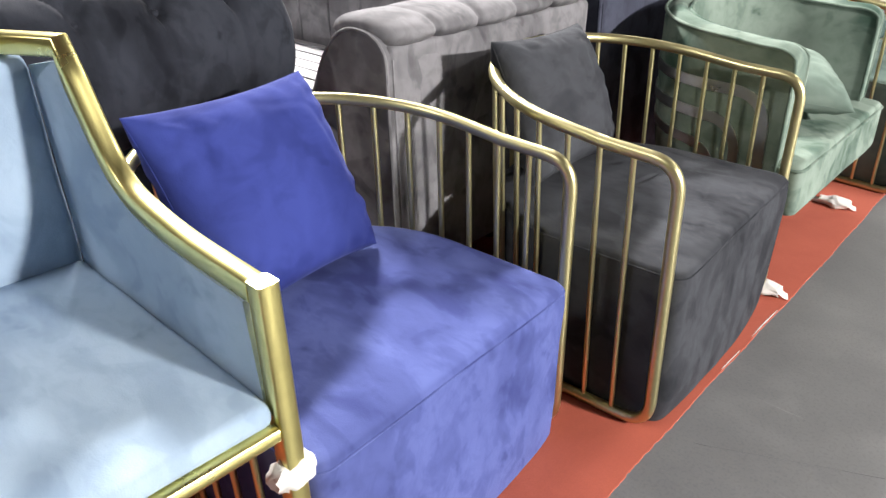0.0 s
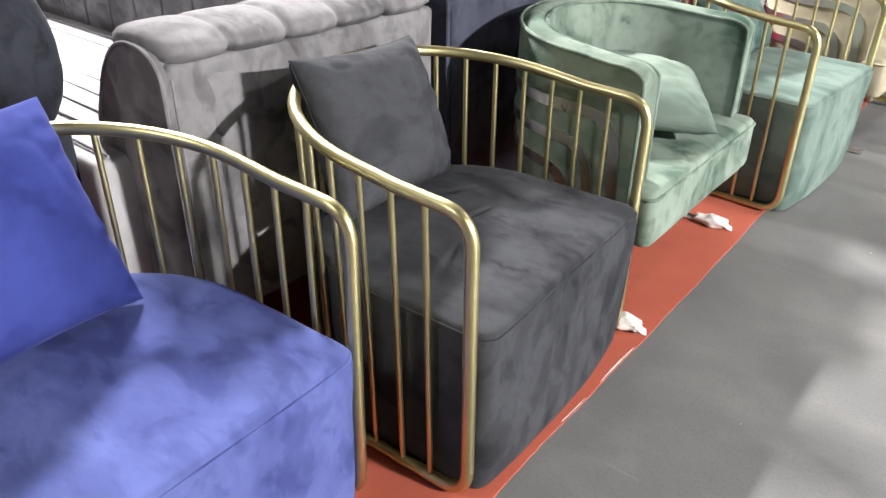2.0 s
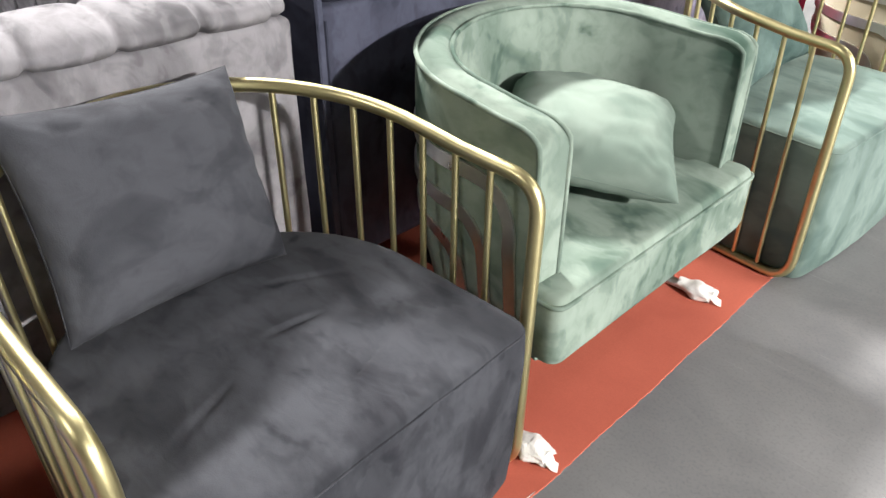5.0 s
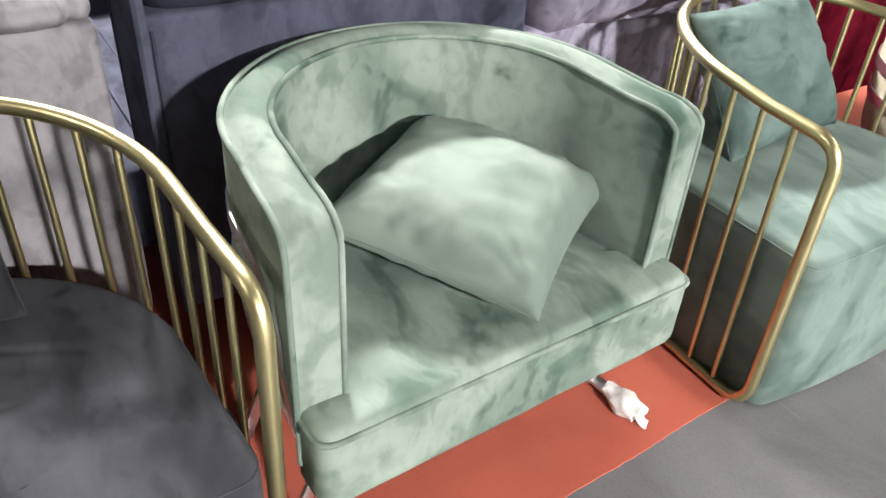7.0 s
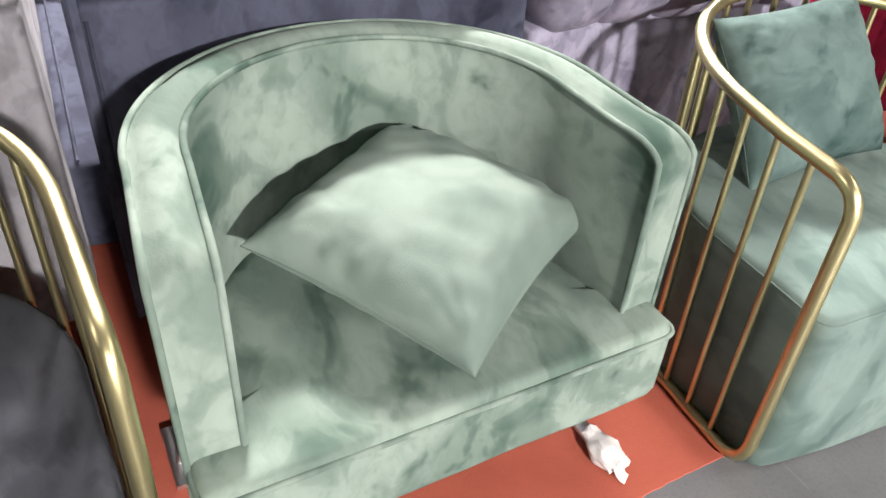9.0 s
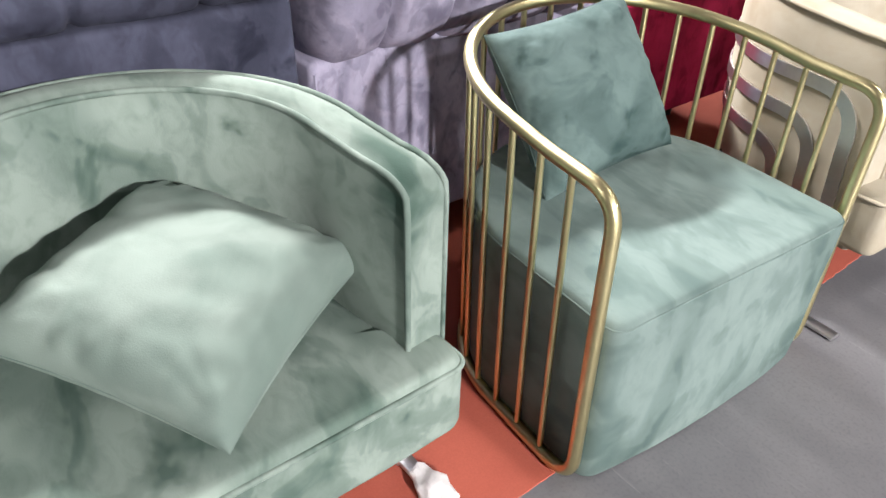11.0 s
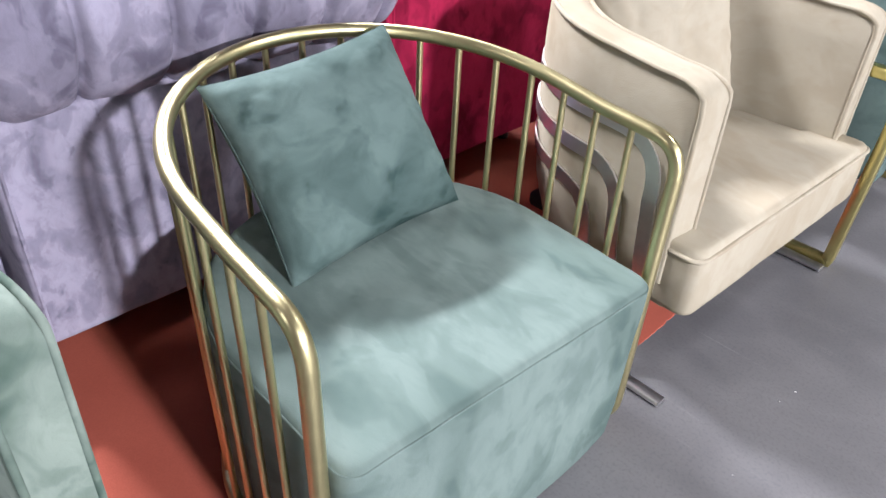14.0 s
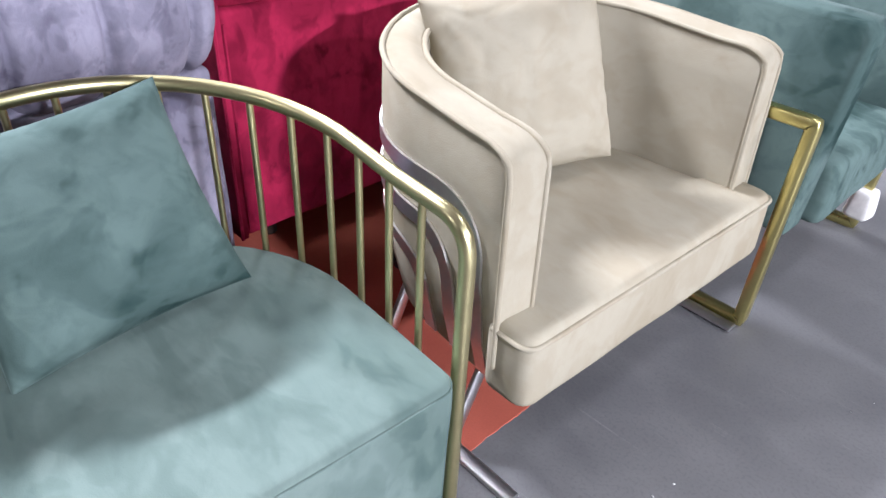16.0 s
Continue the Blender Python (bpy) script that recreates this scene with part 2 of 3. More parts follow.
def softbox(x0, x1, y0, y1, z0, z1, r, crown=0.0, wobble=0.0, n=(10, 10, 4), seed=0.0):
    """An upholstered block: rounded edges, a crowned top and slight unevenness."""
    c = Vector(((x0 + x1) / 2, (y0 + y1) / 2, (z0 + z1) / 2))
    h = Vector(((x1 - x0) / 2, (y1 - y0) / 2, (z1 - z0) / 2))
    r = min(r, h.x * 0.98, h.y * 0.98, h.z * 0.98)

    def ticks(a, k):
        ends = [a - r + r * math.sin(radians(d)) for d in (0, 30, 60, 90)]
        ends[-1] = a
        inner = [(-1 + 2 * i / k) * (a - r) for i in range(1, k)]
        return [-e for e in reversed(ends)] + inner + ends

    tx, ty, tz = ticks(h.x, n[0]), ticks(h.y, n[1]), ticks(h.z, n[2])
    verts, faces, seen = [], [], {}

    def vert(q):
        key = (round(q[0], 6), round(q[1], 6), round(q[2], 6))
        if key not in seen:
            v = Vector(q)
            inner = Vector([max(-(h[i] - r), min(h[i] - r, v[i])) for i in range(3)])
            d = v - inner
            p = inner + d.normalized() * r if d.length > 1e-9 else v
            if p.z > 0:
                p.z += crown * max(0, 1 - (p.x / h.x) ** 2) * max(0, 1 - (p.y / h.y) ** 2)
            w = noise.noise_vector((p + c) * 7 + Vector((seed, seed, 0))) * wobble
            seen[key] = len(verts)
            verts.append(p + w + c)
        return seen[key]

    def side(ta, tb, place):
        for a0, a1 in zip(ta, ta[1:]):
            for b0, b1 in zip(tb, tb[1:]):
                faces.append(tuple(vert(place(a, b)) for a, b in ((a0, b0), (a1, b0), (a1, b1), (a0, b1))))

    for s in (-1, 1):
        side(tx, ty, lambda a, b: (a, b, s * h.z))
        side(tx, tz, lambda a, b: (a, s * h.y, b))
        side(ty, tz, lambda a, b: (s * h.x, a, b))
    return verts, faces


def loft(rings, closed=True, caps=True):
    k = len(rings[0])
    verts = [Vector(p) for ring in rings for p in ring]
    faces = []
    for i in range(len(rings) - 1):
        for q in range(k if closed else k - 1):
            r = (q + 1) % k
            faces.append((i * k + q, i * k + r, (i + 1) * k + r, (i + 1) * k + q))
    if caps:
        faces.append(tuple(range(k)))
        faces.append(tuple((len(rings) - 1) * k + q for q in range(k)))
    return verts, faces


def pillow(w, h, thick, seed=0.0, pinch=0.07, n=64, under=1.0):
    """A stuffed square cushion, standing in its own x-z plane, thick along y, with eared corners and a few folds."""
    verts, faces = [], []
    for s in (1, -1):
        base = len(verts)
        for i in range(n + 1):
            for j in range(n + 1):
                u, v = math.sin((i / n - 0.5) * math.pi), math.sin((j / n - 0.5) * math.pi)
                x = u * w / 2 * (1 - pinch * (1 - v * v) * u * u)
                z = v * h / 2 * (1 - pinch * (1 - u * u) * v * v)
                body = (max(0, 1 - u ** 4) * max(0, 1 - v ** 4)) ** 0.5 * 0.62 + (max(0, 1 - u * u) * max(0, 1 - v * v)) ** 0.5 * 0.38
                fold = noise.noise(Vector((u * 2.2 + seed, v * 2.2, s * 3.1 + seed)))
                ray = 0.0
                for cu, cv, k in ((-0.95, 0.95, 15), (0.95, -0.95, 17), (0.95, 0.95, 13), (-0.95, -0.95, 19)):
                    d = math.hypot(u - cu, v - cv)
                    ray += math.sin(k * math.atan2(v - cv, u - cu) + seed * k) * max(0, 1 - d / 0.9) ** 1.3 * min(1.0, d / 0.4) * 0.045
                fold += 0.5 * noise.noise(Vector((u * 6 + seed, v * 3, s * 2.0)))
                wave = 2.5 * noise.noise(Vector((u * 1.7, v * 1.7, seed)))
                gate_v = max(0, noise.noise(Vector((v * 2 + seed, u, 4))) + 0.3)
                gate_u = max(0, noise.noise(Vector((u * 2 - seed, v, 8))) + 0.3)
                pull = 0.007 * math.sin(v * 23 + wave + seed) * math.exp(-((0.86 - abs(u)) / 0.16) ** 2) * gate_v
                pull += 0.006 * math.sin(u * 21 + wave) * math.exp(-((0.86 - abs(v)) / 0.16) ** 2) * gate_u
                crumple = 1 - abs(noise.noise(Vector((u * 1.6 + v * 0.9 + seed, v * 2.3 - u * 0.4, s + seed))))
                pull -= 0.0035 * crumple ** 14 * min(1.0, body * 1.4)
                pull += 0.0008 * noise.noise(Vector((u * 9 + seed, v * 9, s * 2.0)))
                pull *= min(1.0, body * 2.5)
                verts.append(Vector((x, s * (thick / 2 * body * (1 + 0.08 * fold + ray) + pull) * (under if s > 0 else 1.0), z)))
        for i in range(n):
            for j in range(n):
                a = base + i * (n + 1) + j
                faces.append((a, a + 1, a + n + 2, a + n + 1))
    bm = bmesh.new()
    bvs = [bm.verts.new(v) for v in verts]
    for f in faces:
        bm.faces.new([bvs[i] for i in f])
    bmesh.ops.remove_doubles(bm, verts=bm.verts, dist=0.0004)
    return bm


def cushion(m, w, h, thick, mat, label, seed=0.0, under=1.0):
    ob = thing("throw_cushion", m, label, "cushion", "throw cushions")
    part("cover", pillow(w, h, thick, seed, under=under), mat, ob)
    edge = []
    k = 18
    for a, b in (((-1, -1), (1, -1)), ((1, -1), (1, 1)), ((1, 1), (-1, 1)), ((-1, 1), (-1, -1))):
        for i in range(k):
            t = i / k
            u, v = a[0] + (b[0] - a[0]) * t, a[1] + (b[1] - a[1]) * t
            edge.append((u * w / 2 * (1 - 0.07 * (1 - v * v) * u * u), 0, v * h / 2 * (1 - 0.07 * (1 - u * u) * v * v)))
    part("seam", tube(edge, 0.0012, 6, True, (0, 1, 0)), mat, ob)
    return ob


# ---------------------------------------------------------------- the room
def slab(name, x0, x1, y0, y1, z0, z1, mat, label, category):
    v = [(x, y, z) for z in (z0, z1) for x, y in ((x0, y0), (x1, y0), (x1, y1), (x0, y1))]
    f = [(3, 2, 1, 0), (4, 5, 6, 7), (0, 1, 5, 4), (1, 2, 6, 5), (2, 3, 7, 6), (3, 0, 4, 7)]
    ob = part(name, (v, f), mat, None, label, False)
    return tagged(ob, label, category, "", "structure")


RX0, RX1, RY0, RY1, RH = -9.0, 9.0, -8.0, 15.0, 5.3
slab("floor", RX0 - 0.2, RX1 + 0.2, RY0 - 0.2, RY1 + 0.2, -0.12, 0.0, FLOOR, "scuffed dark grey smooth showroom floor", "floor")
# ceiling and walls are out of view, added to close the room
slab("ceiling", RX0 - 0.2, RX1 + 0.2, RY0 - 0.2, RY1 + 0.2, RH, RH + 0.15, HALL, "unseen plain grey showroom ceiling", "ceiling")
slab("wall_west", RX0 - 0.2, RX0, RY0, RY1, 0.0, RH, HALL, "unseen plain grey showroom wall", "wall")
slab("wall_east", RX1, RX1 + 0.2, RY0, RY1, 0.0, RH, HALL, "unseen plain grey showroom wall", "wall")
slab("wall_south", RX0 - 0.2, RX1 + 0.2, RY0 - 0.2, RY0, 0.0, RH, HALL, "unseen plain grey showroom wall", "wall")
slab("wall_north", RX0 - 0.2, RX1 + 0.2, RY1, RY1 + 0.2, 0.0, RH, HALL, "unseen plain grey showroom wall", "wall")


def edge_x(y):
    return -0.262 - 0.034 * y + 0.003 * math.sin(y * 2.9) + 0.0015 * math.sin(y * 17.0)


def red_carpet():
    ys = [-4.5 + 0.01 * i for i in range(1036)]
    verts, faces = [], []
    for y in ys:
        e = edge_x(y) + 0.003 * noise.noise(Vector((0, y * 40, 0))) + 0.002 * noise.noise(Vector((3, y * 110, 0)))
        verts += [(-5.5, y, 0.002), (e - 0.02, y, 0.002), (e, y, 0.0017), (e + 0.0012, y, 0.0)]
    for i in range(len(ys) - 1):
        for q in range(3):
            faces.append((i * 4 + q, i * 4 + q + 1, i * 4 + q + 5, i * 4 + q + 4))
    ob = part("carpet", (verts, faces), RED, None, "", True)
    tagged(ob, "flat red exhibition carpet laid on the grey floor", "carpet", "", "structure")


red_carpet()


def ceiling_lamp(x, y, z, w, h):
    ob = thing("unseen_high_bay_lamp", pose(x, y, z), "unseen white rectangular high-bay lamp under the ceiling, switched on", "ceiling light", "high-bay lamps")
    part("housing", softbox(-w / 2 - 0.03, w / 2 + 0.03, -h / 2 - 0.03, h / 2 + 0.03, 0.012, 0.12, 0.012, 0, 0, (2, 2, 2)), WHITE, ob)
    part("stem", sweep([(0, 0, 0.12), (0, 0, RH - z)], circle(0.02, 10), up=(1, 0, 0)), WHITE, ob)
    part("diffuser", softbox(-w / 2, w / 2, -h / 2, h / 2, 0.003, 0.012, 0.003, 0, 0, (2, 2, 2)), GLOW, ob, "glowing white diffuser")


for lx, ly, lz, power, across, along_aisle in LAMPS:
    ceiling_lamp(lx, ly, lz, across, along_aisle)


# ---------------------------------------------------------------- cage armchairs
def u_path(front, half, centre, radius, zf, steps=30, depth=None):
    """A U from the front on one side round the back to the front on the other; zf gives the height at x."""
    pts = []
    depth = depth or radius
    k = 8
    for i in range(k):
        x = front + (centre - front) * i / k
        pts.append(Vector((x, -(half + (radius - half) * i / k), zf(x))))
    for i in range(steps + 1):
        a = math.pi * i / steps
        x = centre - depth * math.sin(a)
        pts.append(Vector((x, -radius * math.cos(a), zf(x))))
    for i in range(k - 1, -1, -1):
        x = front + (centre - front) * i / k
        pts.append(Vector((x, half + (radius - half) * i / k, zf(x))))
    return pts


def along(points, distance):
    """The point at a distance along a line of points."""
    for a, b in zip(points, points[1:]):
        d = (b - a).length
        if distance <= d:
            return a + (b - a) * (distance / d)
        distance -= d
    return points[-1]


def seat_plan(front, half, centre, radius, r=0.035, steps=24):
    """Outline of the seat: straight front and sides, round back."""
    pts = []
    for i in range(13):
        pts.append((front, -half + r + (2 * half - 2 * r) * i / 12))
    for i in range(1, 6):
        a = math.pi / 2 * i / 6
        pts.append((front - r + r * math.cos(a), half - r + r * math.sin(a)))
    for i in range(8):
        pts.append((front - r + (centre - front + r) * i / 8, half + (radius - half) * i / 8))
    for i in range(steps + 1):
        a = math.pi * i / steps
        pts.append((centre - radius * math.sin(a), radius * math.cos(a)))
    for i in range(7, -1, -1):
        pts.append((front - r + (centre - front + r) * i / 8, -half - (radius - half) * i / 8))
    for i in range(5, 0, -1):
        a = math.pi / 2 * i / 6
        pts.append((front - r + r * math.cos(a), -half + r - r * math.sin(a)))
    return pts


def cage_chair(m, mat, label, seed, creases=()):
    ob = thing("cage_armchair", m, label, "armchair", "brass cage armchairs")
    plan = seat_plan(0.358, 0.362, 0.04, 0.365)
    cx = 0.02

    fine = []
    for (xa, ya), (xb, yb) in zip(plan, plan[1:] + plan[:1]):
        steps = max(1, int(math.hypot(xb - xa, yb - ya) / 0.014))
        fine += [(xa + (xb - xa) * i / steps, ya + (yb - ya) * i / steps) for i in range(steps)]

    def ring(scale, z, lean=0.0, bow=0.0):
        out = []
        for x, y in fine:
            px, py = cx + (x - cx) * scale, y * scale
            if x > 0.3:
                px += bow * (1 - (y / 0.362) ** 2) - lean
            w = noise.noise(Vector((px * 4 + seed, py * 4, z * 6))) * 0.004 + noise.noise(Vector((px * 13 + seed, py * 13, z * 9))) * 0.0012
            sag = -0.02 * (0.358 - px) * max(0.0, z - 0.3) / 0.14
            out.append((px + w, py + w, z - sag))
        return out

    def dent(x, y):
        """Short pulled creases and soft hollows in the padding."""
        h = 0.005 * noise.noise(Vector((x * 6 + seed, y * 6, 1.5))) + 0.0016 * noise.noise(Vector((x * 19 + seed, y * 19, 3.5)))
        for ax, ay, bx, by, depth in creases:
            dx, dy = bx - ax, by - ay
            length = math.hypot(dx, dy)
            t = ((x - ax) * dx + (y - ay) * dy) / length ** 2
            off = abs((x - ax) * dy - (y - ay) * dx) / length
            if 0 < t < 1 and off < 0.05:
                h -= 1.25 * depth * math.sin(math.pi * t) * (math.exp(-(off / 0.007) ** 2) - 0.3 * math.exp(-(off / 0.022) ** 2))
        return h

    # one upholstered block, down to the floor
    rings = [ring(0.97, 0.006, 0.014, 0.022), ring(0.99, 0.03, 0.013, 0.022), ring(0.997, 0.12, 0.009, 0.018), ring(1.0, 0.22, 0.006, 0.012), ring(1.0, 0.30, 0.003, 0.006), ring(1.001, 0.345, 0.001, 0.003), ring(1.002, 0.38), ring(1.002, 0.412), ring(0.999, 0.424), ring(0.992, 0.432), ring(0.982, 0.438), ring(0.97, 0.441)]
    for i in range(1, 40):
        s = 0.97 * (1 - i / 40)
        rings.append([(x, y, z + dent(x, y) * min(1.0, (0.97 - s) / 0.12)) for x, y, z in ring(s, 0.441 + 0.016 * (1 - s * s))])
    part("seat", loft(rings), mat, ob)
    part("seat_piping", tube([(x, y, z) for x, y, z in ring(0.996, 0.428)], 0.0022, 6, True), mat, ob)

    def top(x):
        return 0.708 + 0.141 * max(0.0, 0.22 - x)

    rail = u_path(0.325, 0.392, 0.049, 0.386, top, 30, 0.388)
    low = u_path(0.325, 0.380, 0.049, 0.374, lambda x: 0.016, 30, 0.376)
    start = fillet([low[6], Vector((0.325, -0.380, 0.016)), Vector((0.327, -0.392, 0.708)), rail[4]], 0.078, 9)
    end = [Vector((p.x, -p.y, p.z)) for p in reversed(start)]
    part("top_rail", tube(start[:-1] + rail[5:-5] + end[1:], 0.0142, 12), BRASS, ob)
    part("bottom_rail", tube(low[6:-6], 0.0135, 10), BRASS, ob)
    total = sum((b - a).length for a, b in zip(rail, rail[1:]))
    low_total = sum((b - a).length for a, b in zip(low, low[1:]))
    count = 20
    for i in range(count):
        f = 0.0588 + (1 - 0.1176) * i / (count - 1)
        a, b = along(low, low_total * f), along(rail, total * f)
        part("spindle", tube([a, b], 0.0068, 8, up=(1, 0, 0)), BRASS, ob)
    return ob


cage_chair(pose(-0.827, 0.938, 0, 0, 0, 3.7), ROYAL_BLUE, "royal blue velvet tub armchair in a brass spindle cage", 1.0)
CREASES = ((0.05, -0.02, 0.07, 0.12, 0.006), (0.06, 0.04, 0.22, 0.03, 0.003), (0.25, -0.04, 0.19, 0.18, 0.006), (0.29, -0.27, 0.21, -0.05, 0.006), (0.17, -0.30, 0.10, -0.10, 0.005), (0.08, 0.20, 0.30, 0.24, 0.003), (-0.08, 0.06, 0.0, 0.24, 0.003))
cage_chair(pose(-0.706, 1.842, 0, 0, 0, 4.4), CHARCOAL, "charcoal velvet tub armchair in a brass spindle cage", 5.0, CREASES)
cage_chair(pose(-0.642, 3.762, 0, 0, 0, -2.4), TEAL, "grey-green velvet tub armchair in a brass spindle cage", 9.0)


# ---------------------------------------------------------------- barrel armchairs
def barrel_chair(m, mat, label, seed, wrapped, sink=0.0):
    ob = thing("barrel_armchair", m, label, "armchair", "barrel armchairs with chrome bands")
    mid, half = 0.040, 0.372

    def height(x):
        return 0.771 + 0.087 * max(0.0, 0.2 - x)

    line = u_path(0.305, half, 0.09, 0.352, lambda x: 0.0, 36, 0.312)
    normals = []
    for i, p in enumerate(line):
        t = line[min(i + 1, len(line) - 1)] - line[max(i - 1, 0)]
        normals.append(Vector((t.y, -t.x, 0)).normalized() * -1)
    if normals[len(line) // 2].x > 0:
        normals = [-n for n in normals]
    run = [0.0]
    for a, b in zip(line, line[1:]):
        run.append(run[-1] + (b - a).length)
    # more sections close to the arm fronts, for their rounded tops
    stations = [0, 0.004, 0.012, 0.025, 0.045, 0.07]
    total = run[-1]
    where = stations + [0.1 + (total - 0.2) * i / 56 for i in range(57)] + [total - s for s in reversed(stations)]

    def at(s):
        for i in range(len(run) - 1):
            if s <= run[i + 1] + 1e-9:
                f = (s - run[i]) / (run[i + 1] - run[i])
                return line[i].lerp(line[i + 1], f), normals[i].lerp(normals[i + 1], f).normalized()
        return line[-1], normals[-1]

    def drop(s):
        d = min(s, total - s)
        return 0.0 if d > 0.07 else 0.07 * (1 - math.sqrt(max(0, 1 - (1 - d / 0.07) ** 2))) * 0.55

    rings = []
    for s in where:
        p, n = at(s)
        top = height(p.x) - drop(s)
        prof = [(-mid, 0.30), (-mid, 0.45), (-mid, top - 0.1), (-mid - 0.001, top - 0.03), (-mid + 0.004, top - 0.016), (-mid + 0.002, top - 0.008), (-mid + 0.010, top - 0.007), (-mid + 0.018, top + 0.001), (0, top + 0.006), (mid - 0.018, top + 0.001), (mid - 0.010, top - 0.007), (mid - 0.002, top - 0.008), (mid - 0.004, top - 0.016), (mid + 0.002, top - 0.03), (mid + 0.004, top - 0.12), (mid + 0.001, 0.48), (mid - 0.012, 0.34), (mid - 0.035, 0.235), (mid - 0.06, 0.225)]
        w = noise.noise(Vector((p.x * 5 + seed, p.y * 5, 0))) * 0.003
        rings.append([p + n * (o + w) + Vector((0, 0, z)) for o, z in prof])
    part("shell", loft(rings), mat, ob)
    # piping: both top edges, carried down the arm fronts
    for o, name in ((-mid + 0.002, "inner_piping"), (mid + 0.001, "outer_piping")):
        pts = []
        for s in where[1:-1]:
            p, n = at(s)
            pts.append(p + n * o + Vector((0, 0, height(p.x) - drop(s) - 0.007)))
        a, b = pts[0], pts[-1]
        low = 0.32 if o > 0 else 0.43
        pts = [Vector((a.x + 0.003, a.y, low))] + [Vector((a.x + 0.003, a.y, z)) for z in (0.5, 0.6, a.z - 0.03)] + pts + [Vector((b.x + 0.003, b.y, z)) for z in (b.z - 0.03, 0.6, 0.5)] + [Vector((b.x + 0.003, b.y, low))]
        part(name, tube(pts, 0.0055, 8), mat, ob)
    # T-shaped seat: one padded slab whose wings pass in front of the arms
    wing = fillet([(0.30, 0.0, 0), (0.376, 0.0, 0), (0.376, 0.412, 0), (0.268, 0.412, 0), (0.262, 0.337, 0), (0.09, 0.318, 0)], 0.036, 6)
    side = [(p.x, p.y) for p in wing[8:]]
    for i in range(1, 25):
        a = math.pi / 2 * i / 24
        side.append((0.09 - 0.29 * math.sin(a), 0.318 * math.cos(a)))
    outline = side + [(x, -y) for x, y in reversed(side[:-1])]
    plan = []
    for (xa, ya), (xb, yb) in zip(outline, outline[1:] + outline[:1]):
        steps = max(1, int(math.hypot(xb - xa, yb - ya) / 0.016))
        plan += [(xa + (xb - xa) * i / steps, ya + (yb - ya) * i / steps) for i in range(steps)]
    levels = [(0.965, 0.272), (0.99, 0.277), (1.0, 0.29), (1.0, 0.405), (0.997, 0.420), (0.988, 0.431), (0.975, 0.438), (0.955, 0.442)]
    levels += [(0.955 * (1 - i / 26), 0.442) for i in range(1, 26)]
    rings = []
    for k, z in levels:
        z -= sink
        ring = []
        inner = min(1.0, max(0.0, (0.955 - k) / 0.16))
        for x, y in plan:
            px, py = 0.1 + (x - 0.1) * k, y * k
            crown = 0.017 * max(0, 1 - ((px - 0.1) / 0.29) ** 2) * max(0, 1 - (py / 0.42) ** 2)
            ring.append((px, py, z + crown * inner * (2 - inner) + 0.004 * noise.noise(Vector((px * 6 + seed, py * 6, 0))) + 0.0012 * noise.noise(Vector((px * 17 + seed, py * 17, 2)))))
        rings.append(ring)
    part("seat", loft(rings), mat, ob)
    pts = []
    for i in range(25):
        y = -0.385 + 0.77 * i / 24
        pts.append((0.3755 + 0.001 * math.sin(y * 9), y, 0.421))
    pts = fillet([(0.29, -0.41, 0.421), (0.3735, -0.412, 0.421), (0.3755, -0.35, 0.421)], 0.035)[:-1] + pts[2:-2] + fillet([(0.3755, 0.35, 0.421), (0.3735, 0.412, 0.421), (0.29, 0.41, 0.421)], 0.035)[1:]
    part("seat_piping", tube([(p[0], p[1], p[2] - sink) for p in pts], 0.0055, 8), mat, ob)
    part("underside", softbox(-0.15, 0.30, -0.29, 0.29, 0.235, 0.28, 0.015), DARK, ob, "dark lining under the seat")
    # three flat chrome bands on each side, running forward and turning down
    for side in (1, -1):
        for k, (z, front) in enumerate(((0.625, 0.245), (0.53, 0.165), (0.435, 0.085))):
            flat = fillet([Vector((-0.55, z, 0)), Vector((front, z, 0)), Vector((front, 0.24, 0))], 0.11, 10)
            dense = []
            for a, b in zip(flat, flat[1:]):
                steps = max(1, int((b - a).length / 0.03))
                dense += [a.lerp(b, i / steps) for i in range(steps)]
            dense.append(flat[-1])
            ring_list = []
            for i, q in enumerate(dense):
                t = dense[min(i + 1, len(dense) - 1)] - dense[max(i - 1, 0)]
                w = Vector((-t.y, t.x, 0)).normalized() * 0.0165
                ring = []
                for sgn, lift in ((1, 0.0), (1, 0.005), (-1, 0.005), (-1, 0.0)):
                    c = q + w * sgn
                    s = 0.305 - c.x
                    p, n = at(min(max(s, 0), total / 2))
                    zz = c.y
                    o = mid + 0.003
                    if zz < 0.48:
                        o = mid + 0.001 - 0.013 * (0.48 - zz) / 0.14
                    if zz < 0.34:
                        o = mid - 0.012 - 0.023 * (0.34 - zz) / 0.105
                    v = p + n * (o + lift) + Vector((0, 0, zz))
                    ring.append(Vector((v.x, v.y * side, v.z)))
                ring_list.append(ring)
            part("chrome_band", loft(ring_list), BAND, ob, "flat brushed chrome band")
